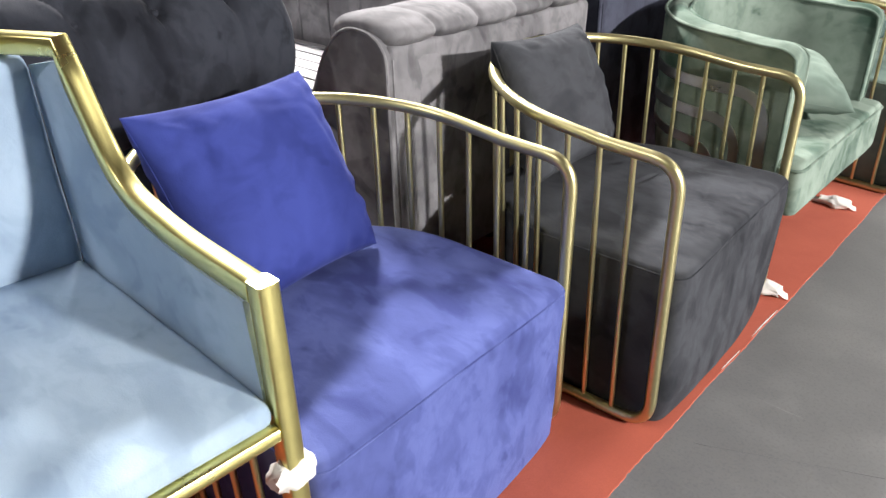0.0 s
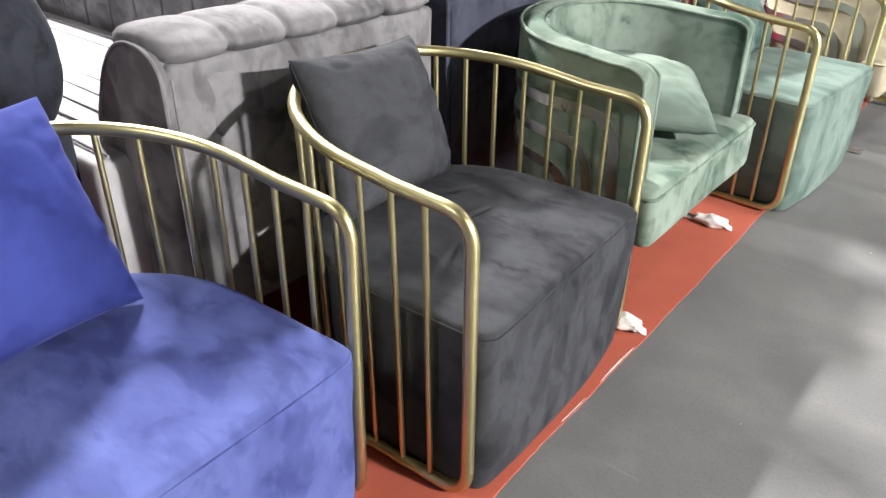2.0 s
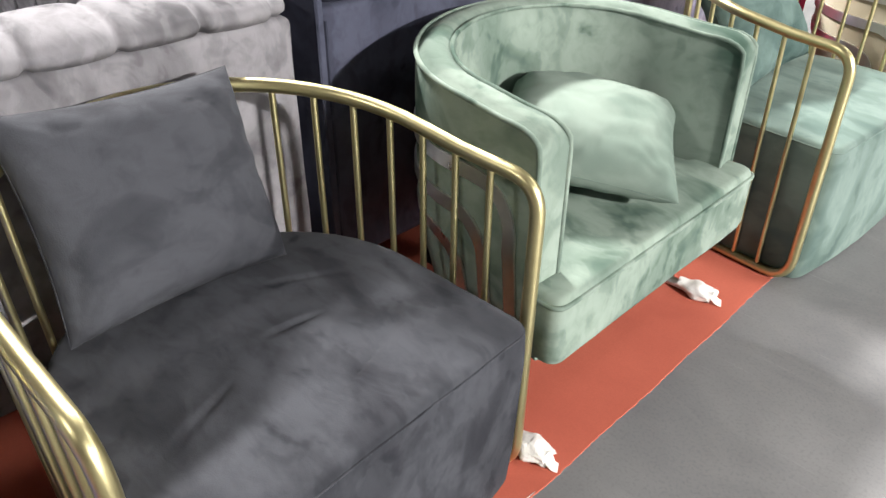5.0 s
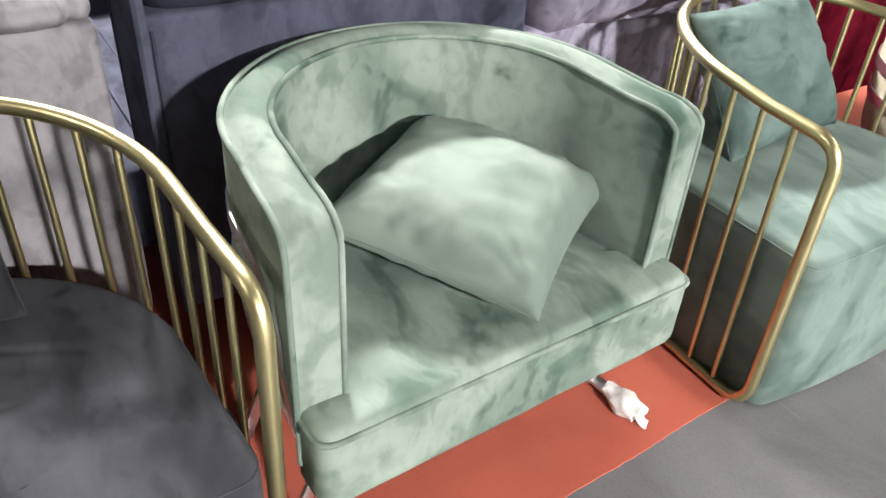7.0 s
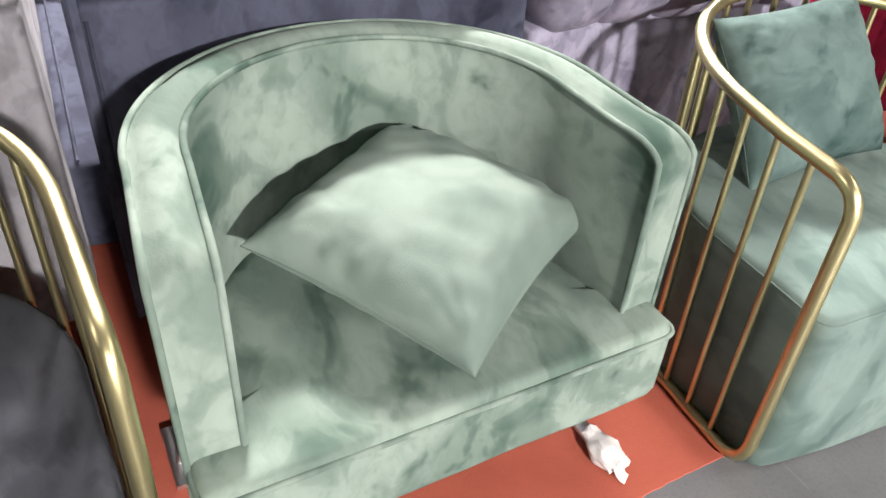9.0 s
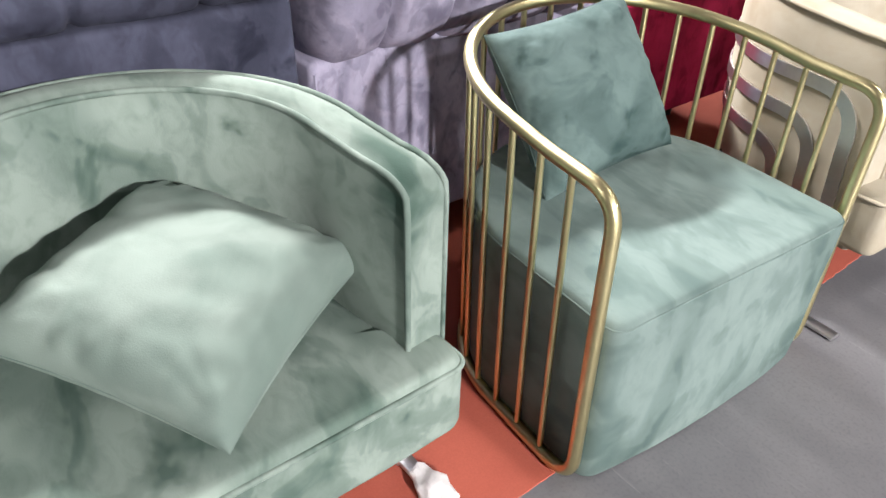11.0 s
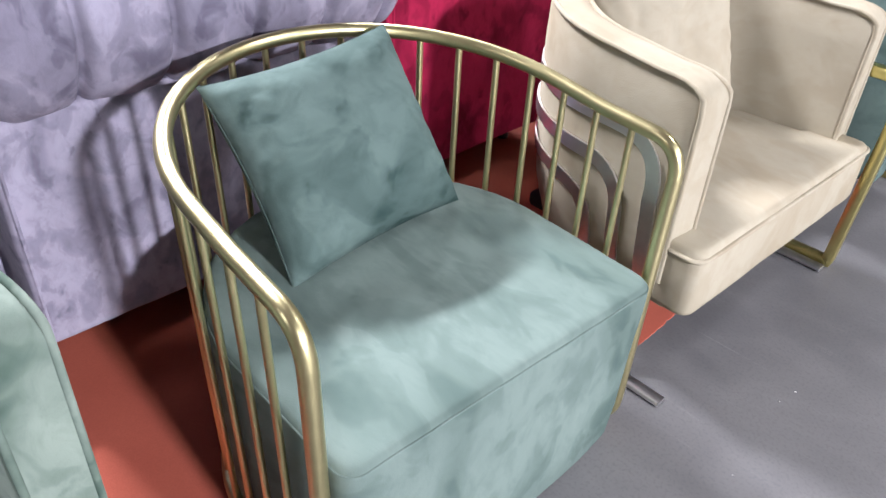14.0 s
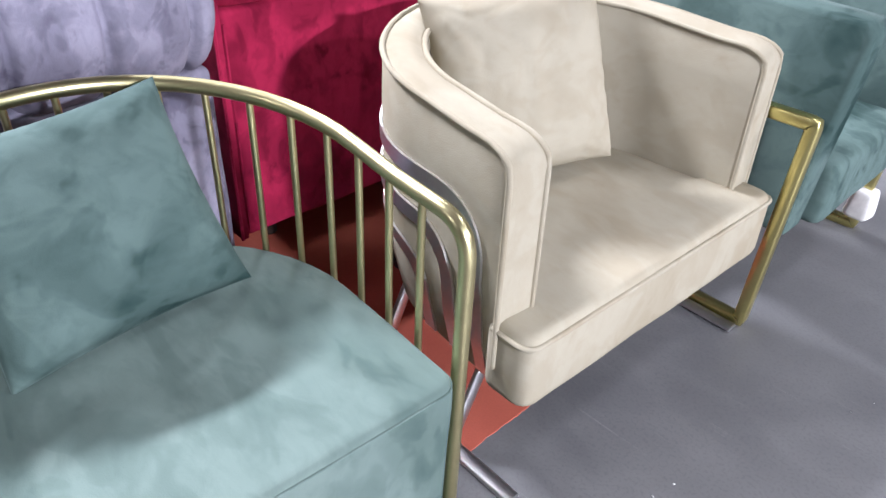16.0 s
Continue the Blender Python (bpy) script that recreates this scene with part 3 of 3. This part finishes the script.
    # chrome sled feet
    for y in (-0.405, 0.405):
        for x0, x1, px in ((0.18, 0.33 if wrapped else 0.375, 0.195), (-0.16, 0.0, -0.06)):
            foot = part("foot", join(sweep([(x0, y, 0.010), (x1, y, 0.010)], square(0.034, 0.012)), sweep([(px, y * 0.98, 0.012), (px, y * 0.72, 0.25)], square(0.03, 0.012), up=(1, 0, 0))), CHROME, ob, "chrome flat-bar foot")
            if wrapped and x0 > 0:
                wx = 0.34 if y < 0 else 0.30
                rings = []
                for i in range(15):
                    t = i / 14
                    flare = 0.72 + 0.45 * math.sin(2.4 * t) + 0.12 * math.sin(9 * t + seed)
                    ring = []
                    for q in range(20):
                        a = 2 * math.pi * q / 20
                        f = flare * (1 + 0.22 * noise.noise(Vector((t * 4 + seed, math.cos(a) * 1.6, math.sin(a) * 1.6 + y))))
                        ragged = 0.012 * noise.noise(Vector((a * 3, seed, 9 + y))) * (1 if i in (0, 14) else 0)
                        ring.append((wx - 0.06 + 0.105 * t + ragged, y + 0.030 * f * math.cos(a), max(0.004, 0.018 + 0.018 * f * math.sin(a))))
                    rings.append(ring)
                part("foot_wrap", loft(rings), FOAM, foot, "torn white foam wrapping", False)
                for k, (turn, length) in enumerate(((0.1, 0.04),)):
                    strip = []
                    for i in range(11):
                        t = i / 10
                        bend = turn + 0.35 * math.sin(3 * t + k + seed)
                        strip.append((wx + 0.032 + length * t * math.cos(bend), y + length * t * math.sin(bend), 0.009 + 0.016 * math.sin(2.6 * t + 0.3) * (1 - 0.8 * t)))
                    part("wrap_tail", sweep(strip, square(0.022, 0.0022, 0.0008)), FOAM, foot, "loose torn foam strip")
    return ob


barrel_chair(pose(-0.77, 2.712, 0, 0, 0, 1.8), SAGE, "sage green velvet barrel armchair with chrome bands and wrapped feet", 3.0, True)
barrel_chair(pose(-0.652, 4.713, 0, 0, 0, -1.8) @ Matrix.Diagonal((1.09, 1.055, 1.006, 1)), CREAM, "cream velvet barrel armchair with chrome bands and sled feet", 7.0, False, 0.014)


# ---------------------------------------------------------------- throw cushions
def corners(tl, tr, br):
    """Pose, width and height of a cushion from three of its corners."""
    tl, tr, br = Vector(tl), Vector(tr), Vector(br)
    x, z = (tr - tl).normalized(), (tr - br).normalized()
    y = z.cross(x).normalized()
    z = x.cross(y).normalized()
    m = Matrix((x, y, z)).transposed().to_4x4()
    m.translation = (tl + br) / 2
    return m, (tr - tl).length, (tr - br).length


for tl, tr, br, thick, mat, label, seed in (
    ((-1.035, 0.66, 0.865), (-1.12, 1.112, 0.845), (-0.915, 1.135, 0.468), 0.20, SHADED_BLUE, "plump royal blue velvet cushion leaning on the cage", 1.3),
    ((-0.945, 1.572, 0.852), (-0.988, 2.005, 0.823), (-0.835, 2.005, 0.475), 0.18, CHARCOAL, "charcoal velvet cushion leaning on the cage", 4.1),
    ((-0.90, 3.535, 0.768), (-0.893, 3.945, 0.80), (-0.677, 3.99, 0.487), 0.17, DARK_TEAL, "deep teal velvet cushion leaning on the cage", 6.7),
    ((-0.756, 2.484, 0.563), (-0.999, 2.852, 0.594), (-0.62, 3.062, 0.536), 0.21, SAGE_SOFT, "sage green velvet cushion lying in the armchair", 8.2),
    ((-0.835, 4.47, 0.85), (-0.70, 4.875, 0.88), (-0.54, 4.93, 0.485), 0.19, CREAM, "cream velvet cushion leaning in the armchair", 2.9),
):
    m, w, h = corners(tl, tr, br)
    cushion(m, w, h, thick, mat, label, seed, 0.6 if mat is SAGE_SOFT else 1.0)


# ---------------------------------------------------------------- gold-framed armchairs
def pale_blue_chair():
    ob = thing("gold_framed_armchair", pose(-0.395, 0.532, 0), "pale blue velvet armchair edged with square gold tubing", "armchair")
    w = 0.66
    prof = square(0.03, 0.03, 0.003)
    side = [(-0.0145, 0.8195), (-0.20, 0.825), (-0.35, 0.855), (-0.415, 0.955), (-0.46, 1.045)]
    for y, s in ((0.0, 1), (-w, -1)):
        curve = fillet([(x, y, z) for x, z in side], 0.08, 6)
        back = [(-0.60, y - s * 0.05, 1.04)]
        part("arm_frame", sweep([(0.0, y, 0.0), (0.0, y, 0.30), (0.0, y, 0.56), (0.0, y, 0.8365)], prof, up=(1, 0, 0)), GOLD, ob, "square gold front post")
        part("arm_rail", sweep(curve + back, prof, up=(0, 1, 0)), GOLD, ob, "square gold tube along the arm")
        panel = []
        for yy in (y + s * 0.006, y - s * 0.013):
            pts = [(p.x - 0.018 if i == 0 else p.x, yy, p.z - 0.02) for i, p in enumerate(curve)]
            panel.append(pts + [(-0.58, yy, 1.0), (-0.58, yy, 0.62), (-0.02, yy, 0.62)])
        part("arm_panel", loft(panel), PALE_BLUE, ob)
        foot = part("back_post", sweep([(-0.60, y, 0.0), (-0.60, y, 0.62)], prof, up=(1, 0, 0)), GOLD, ob, "square gold rear leg")
    part("back_rail", sweep([(-0.60, -0.05, 1.04), (-0.60, -w + 0.05, 1.04)], prof), GOLD, ob, "square gold top rail")
    part("backrest", softbox(-0.63, -0.565, -w + 0.012, -0.012, 0.60, 1.024, 0.03, 0, 0.003, (3, 12, 10), 2.0), PALE_BLUE, ob)
    part("seat", softbox(-0.58, 0.006, -w + 0.016, -0.014, 0.628, 0.666, 0.016, 0.012, 0.004, (12, 12, 3), 4.0), PALE_BLUE, ob)
    part("seat_rail", sweep([(0.0, -0.017, 0.618), (0.0, -w + 0.017, 0.618)], square(0.03, 0.022, 0.003)), GOLD, ob, "square gold rail under the seat")
    bm = bmesh.new()
    bmesh.ops.create_icosphere(bm, subdivisions=3, radius=1)
    for v in bm.verts:
        p = v.co.copy()
        f = 1 + 0.3 * noise.noise(p * 2.3)
        v.co = Vector((p.x * 0.024 * f, p.y * 0.036 * f, 0.535 + p.z * 0.03 * f))
    part("foam_guard", bm, FOAM, ob, "white foam guard round the post")


pale_blue_chair()


def teal_chair():
    ob = thing("gold_loop_armchair", pose(0, 0.05, 0), "teal velvet armchair carried by square gold loops", "armchair")
    prof = square(0.032, 0.03, 0.003)
    for y in (5.12, 5.885):
        loop = [(-0.232, y, 0.016), (-0.206, y, 0.602), (-0.82, y, 0.602), (-0.82, y, 0.016)]
        dense = []
        for a, b in zip(loop, loop[1:] + loop[:1]):
            a, b = Vector(a), Vector(b)
            dense += [a, a.lerp(b, 0.015), a.lerp(b, 0.5), a.lerp(b, 0.985)]
        hoop = part("side_loop", sweep(dense, prof, True, (0, 1, 0)), GOLD, ob, "square gold tube loop")
        if y > 5.5:
            part("foam_guard", softbox(-0.27, -0.19, y - 0.04, y + 0.03, 0.04, 0.16, 0.02, 0, 0.015, (3, 3, 4), 3.0), FOAM, hoop, "white foam guard")
    for y0, y1 in ((5.175, 5.285), (5.79, 5.90)):
        rings = []
        for yy, inset in ((y0, 0.012), (y0 + 0.012, 0.0), (y1 - 0.012, 0.0), (y1, 0.012)):
            rings.append([(x, yy, z) for x, z in ((-0.80 + inset, 0.26 + inset), (-0.215 - inset, 0.27 + inset), (-0.195 - inset, 0.5), (-0.165 - inset, 0.80 - inset), (-0.19, 0.825 - inset), (-0.85 + inset, 0.85 - inset))])
        part("arm", loft(rings), DARK_TEAL, ob)
    part("seat", softbox(-0.80, -0.17, 5.28, 5.80, 0.27, 0.45, 0.03, 0.015, 0.003), DARK_TEAL, ob)
    part("backrest", softbox(-0.92, -0.78, 5.19, 5.89, 0.26, 0.87, 0.04, 0.0, 0.003), DARK_TEAL, ob)


teal_chair()


# ---------------------------------------------------------------- sofas standing end-on behind the chairs
def sofa(label, xf, y0, y1, mat, mat_seat, seam, top, roll, bottom=0.17, pleat=0.17, buttons=False, over=0.0, length=1.75, front=0.0, seat_z=0.44, scroll=False):
    """A sofa that faces -y with one arm towards the aisle: a flat outer panel below a stuffed roll."""
    ob = thing("sofa", pose(xf, y0, 0), label, "sofa", "sofas in the second row")
    d = y1 - y0
    thick = 0.22
    part("arm_panel", softbox(-thick, 0, 0, d, bottom, seam + 0.02, 0.018, 0, 0.003, (4, 16, 8), xf + y0), mat, ob)
    part("panel_piping", tube([(-0.002, 0.012, bottom + 0.02), (-0.001, 0.012, seam * 0.6), (-0.002, 0.012, seam - 0.01)], 0.0045, 6, up=(1, 0.1, 0)), mat, ob)
    rz = (top - seam) / 2
    rings = []
    turns = 110 if buttons else 44
    n = max(40, int(d / 0.007))
    for i in range(n + 1):
        y = -front + (d + front) * i / n
        end = min(y + front, d - y)
        shrink = math.sqrt(max(0.0, 1 - max(0.0, 1 - end / 0.07) ** 2)) * 0.35 + 0.65
        ring = []
        for j in range(turns):
            a = 2 * math.pi * j / turns
            ca, sa = math.cos(a), math.sin(a)
            f = 1.0
            ph = (y / pleat) % 1.0
            crease = math.exp(-((min(ph, 1 - ph) * pleat) / 0.010) ** 2) - 0.45 * math.sin(math.pi * ph)
            f -= (0.0 if buttons else 0.14) * crease
            if buttons:
                b = (a + math.pi) % (2 * math.pi) - math.pi
                u, v = (y - 0.99) / 0.09, (b - radians(42)) / radians(34)
                p, q = (u + v) / 2, (u - v) / 2
                dp, dq = abs(p - round(p)), abs(q - round(q))
                hub = math.exp(-(dp * dp + dq * dq) / 0.03)
                fold = math.exp(-(dp / 0.055) ** 2) + math.exp(-(dq / 0.055) ** 2)
                if v < 0:
                    du = abs(u / 2 - round(u / 2)) * 2
                    line = math.exp(-(du / 0.09) ** 2) * math.exp(-((v / 1.5) ** 2))
                    hub = math.exp(-(du * du + v * v) / 0.09)
                    fold = 1.3 * line
                f += 0.06 - 0.05 * fold - 0.13 * hub
            f += 0.05 * noise.noise(Vector((y * 6, ca * 1.5, sa * 1.5 + xf))) + 0.03 * noise.noise(Vector((y * 19, ca * 4, sa * 4 + xf)))
            ring.append((-roll + over + ca * roll * f * shrink, y, seam + rz + sa * rz * f * shrink))
        rings.append(ring)
    cover = part("arm_roll", loft(rings), mat, ob, "", True, False)
    if buttons:
        for row in (0, 1, 2):
            a = radians(42 + 34 * row)
            for i in range(6):
                y = 0.99 - 0.18 * i - 0.09 * (row % 2)
                bm = bmesh.new()
                bmesh.ops.create_icosphere(bm, subdivisions=2, radius=0.011)
                bmesh.ops.translate(bm, verts=bm.verts, vec=Vector((-roll + over + math.cos(a) * roll * 0.855, y, seam + rz + math.sin(a) * rz * 0.855)))
                part("button", bm, mat, cover)
    part("seat", softbox(-length + 0.1, -thick + 0.01, -0.1, d - 0.25, bottom + 0.05, seat_z, 0.03, 0.012), mat_seat, ob)
    for i in range(9):
        y = -0.06 + (d - 0.28) * i / 8
        part("channel", tube([(-length + 0.12, y, seat_z + 0.008), (-thick, y, seat_z + 0.008)], 0.004, 6), mat, ob)
    part("backrest", softbox(-length + 0.1, -thick + 0.01, d - 0.27, d - 0.01, bottom, top - 0.02, 0.05, 0.0, 0.004), mat, ob)
    if scroll:
        for i in range(12):
            x = -length + 0.25 + (length - 0.5) * i / 11
            part("back_channel", tube([(x, d - 0.272, seat_z), (x, d - 0.274, 0.7), (x, d - 0.268, top - 0.07)], 0.005, 6, up=(1, 0, 0)), mat, ob)
    k = 6
    for i in range(k):
        part("far_arm_pad", softbox(-length - 0.15, -length + 0.11, d * i / k, d * (i + 1) / k - 0.004, bottom, top - 0.03, 0.06, 0, 0.004, (3, 4, 6), i), mat, ob)
    if scroll:
        # wide scrolled arm whose inner side slopes down to the seat
        outer = [(0.003, bottom), (0.003, seam), (-0.02, seam + 0.032), (-0.06, seam + 0.052), (-0.125, seam + 0.058), (-0.19, seam + 0.035), (-0.25, seam - 0.03), (-0.315, seam - 0.15), (-0.375, seam - 0.33), (-0.42, seam - 0.53), (-0.43, bottom)]
        arch = [(p.x, p.z) for p in fillet([(x, 0, z) for x, z in outer], 0.05, 4)]
        part("arm_core", loft([[(x * 0.985 - 0.004, yy, z - 0.006 if z > bottom else z) for x, z in arch] for yy in (0.003, d - 0.26)]), mat, ob)
    elif over < 0.05:
        arch = [(0.003, bottom)] + [(-thick / 2 + (thick / 2 + 0.003) * math.cos(a), seam + 0.02 + (top - seam - 0.02) * math.sin(a)) for a in [math.pi * i / 16 for i in range(17)]] + [(-thick - 0.003, bottom)]
    if scroll or over < 0.05:
        part("front_panel", loft([[(x, yy, z) for x, z in arch] for yy in (-0.014, 0.004)]), mat, ob)
        part("front_piping", tube([(x, -0.014, z) for x, z in arch], 0.005, 6, up=(0, 1, 0)), mat, ob)
    for x in (-0.24, -length):
        for y in (0.2, d - 0.2):
            part("foot", sweep([(x, y, 0.004), (x, y, bottom + 0.02)], circle(0.025, 10), up=(1, 0, 0)), BLACKWOOD, ob, "dark wooden foot")
    return ob


sofa("grey velvet sofa with pleated rolled arm and pale channelled seat", -1.10, 1.37, 2.235, GREY, SILVER, 0.83, 0.915, 0.13, 0.20, 0.165, False, 0.012, 2.6, 0.0, 0.6, True)
sofa("navy velvet sofa with flat piped end panel", -1.11, 2.315, 3.212, NAVY, NAVY, 0.83, 1.03, 0.14, 0.17, 0.24, False, 0.02)
sofa("mauve-grey velvet sofa with pleated overhanging rolled arm", -1.16, 3.262, 4.20, MAUVE, MAUVE, 0.665, 1.02, 0.18, 0.17, 0.175, False, 0.095)
sofa("crimson velvet sofa with plain squared end panel", -1.22, 4.26, 5.25, CRIMSON, CRIMSON, 0.76, 0.92, 0.11, 0.18, 0.3, False, 0.004)
sofa("black velvet chesterfield sofa with buttoned rolled arm", -1.40, 0.12, 1.275, BLACK, BLACK, 0.655, 1.05, 0.20, 0.12, 0.9, True, 0.08, 1.5)


# ---------------------------------------------------------------- joint, litter and torn film on the floor
def litter():
    rnd = random.Random(11)
    verts, faces = [], []
    for i in range(60):
        x, y = rnd.uniform(-0.2, 1.6), rnd.uniform(0.6, 6.8)
        r, a = rnd.uniform(0.0008, 0.0026), rnd.uniform(0, 6.28)
        n = len(verts)
        for k in range(4):
            q = a + k * 1.57 + rnd.uniform(-0.4, 0.4)
            verts.append((x + r * math.cos(q) * (1.8 if k % 2 else 0.7), y + r * math.sin(q), 0.0006))
        verts.append((x, y, 0.003))
        faces += [(n, n + 1, n + 4), (n + 1, n + 2, n + 4), (n + 2, n + 3, n + 4), (n + 3, n, n + 4), (n + 3, n + 2, n + 1, n)]
    ob = part("litter", (verts, faces), FOAM, None, "", False)
    tagged(ob, "tiny pale crumbs scattered on the grey floor", "litter", "", "stuff")


litter()


def torn_film(y0, y1, shift, width, seed, label):
    """A ragged strip of pale film stuck along the carpet's edge."""
    n = 40
    pts = []
    for side in (-1, 1):
        row = []
        for i in range(n + 1):
            y = y0 + (y1 - y0) * i / n
            taper = math.sin(math.pi * i / n) ** 0.5
            w = width * taper * (0.55 + 0.9 * abs(noise.noise(Vector((y * 23 + seed, side, 0)))))
            row.append((edge_x(y) + shift + side * w, y))
        pts.append(row)
    verts, faces = [], []
    for i in range(n + 1):
        for (x, y), z in ((pts[0][i], 0.0021), (pts[0][i], 0.0028), (pts[1][i], 0.0028), (pts[1][i], 0.0021)):
            verts.append((x, y, z))
    for i in range(n):
        for q in range(4):
            r = (q + 1) % 4
            faces.append((i * 4 + q, i * 4 + r, (i + 1) * 4 + r, (i + 1) * 4 + q))
    ob = part("torn_film", (verts, faces), FOAM, None, "", False)
    tagged(ob, label, "tape")


torn_film(4.02, 4.30, 0.0, 0.006, 7.0, "ragged shred of pale film by the carpet edge")
torn_film(2.04, 2.24, -0.004, 0.0025, 3.0, "thin frayed pale film along the carpet edge")
torn_film(1.84, 1.96, -0.004, 0.002, 5.0, "short frayed pale film along the carpet edge")


def floor_joint():
    """A thin scuffed joint between two sheets of the floor covering."""
    pts = []
    for i in range(60):
        t = i / 59
        pts.append((-0.245 + 1.2 * t, 1.53 + 0.61 * t + 0.006 * noise.noise(Vector((t * 9, 0, 2))), 0.0004))
    ob = part("floor_joint", sweep(pts, square(0.0035, 0.0016, 0.0005)), FLOOR, None, "", True)
    tagged(ob, "thin scuffed joint line across the grey floor", "floor joint", "", "structure")


floor_joint()
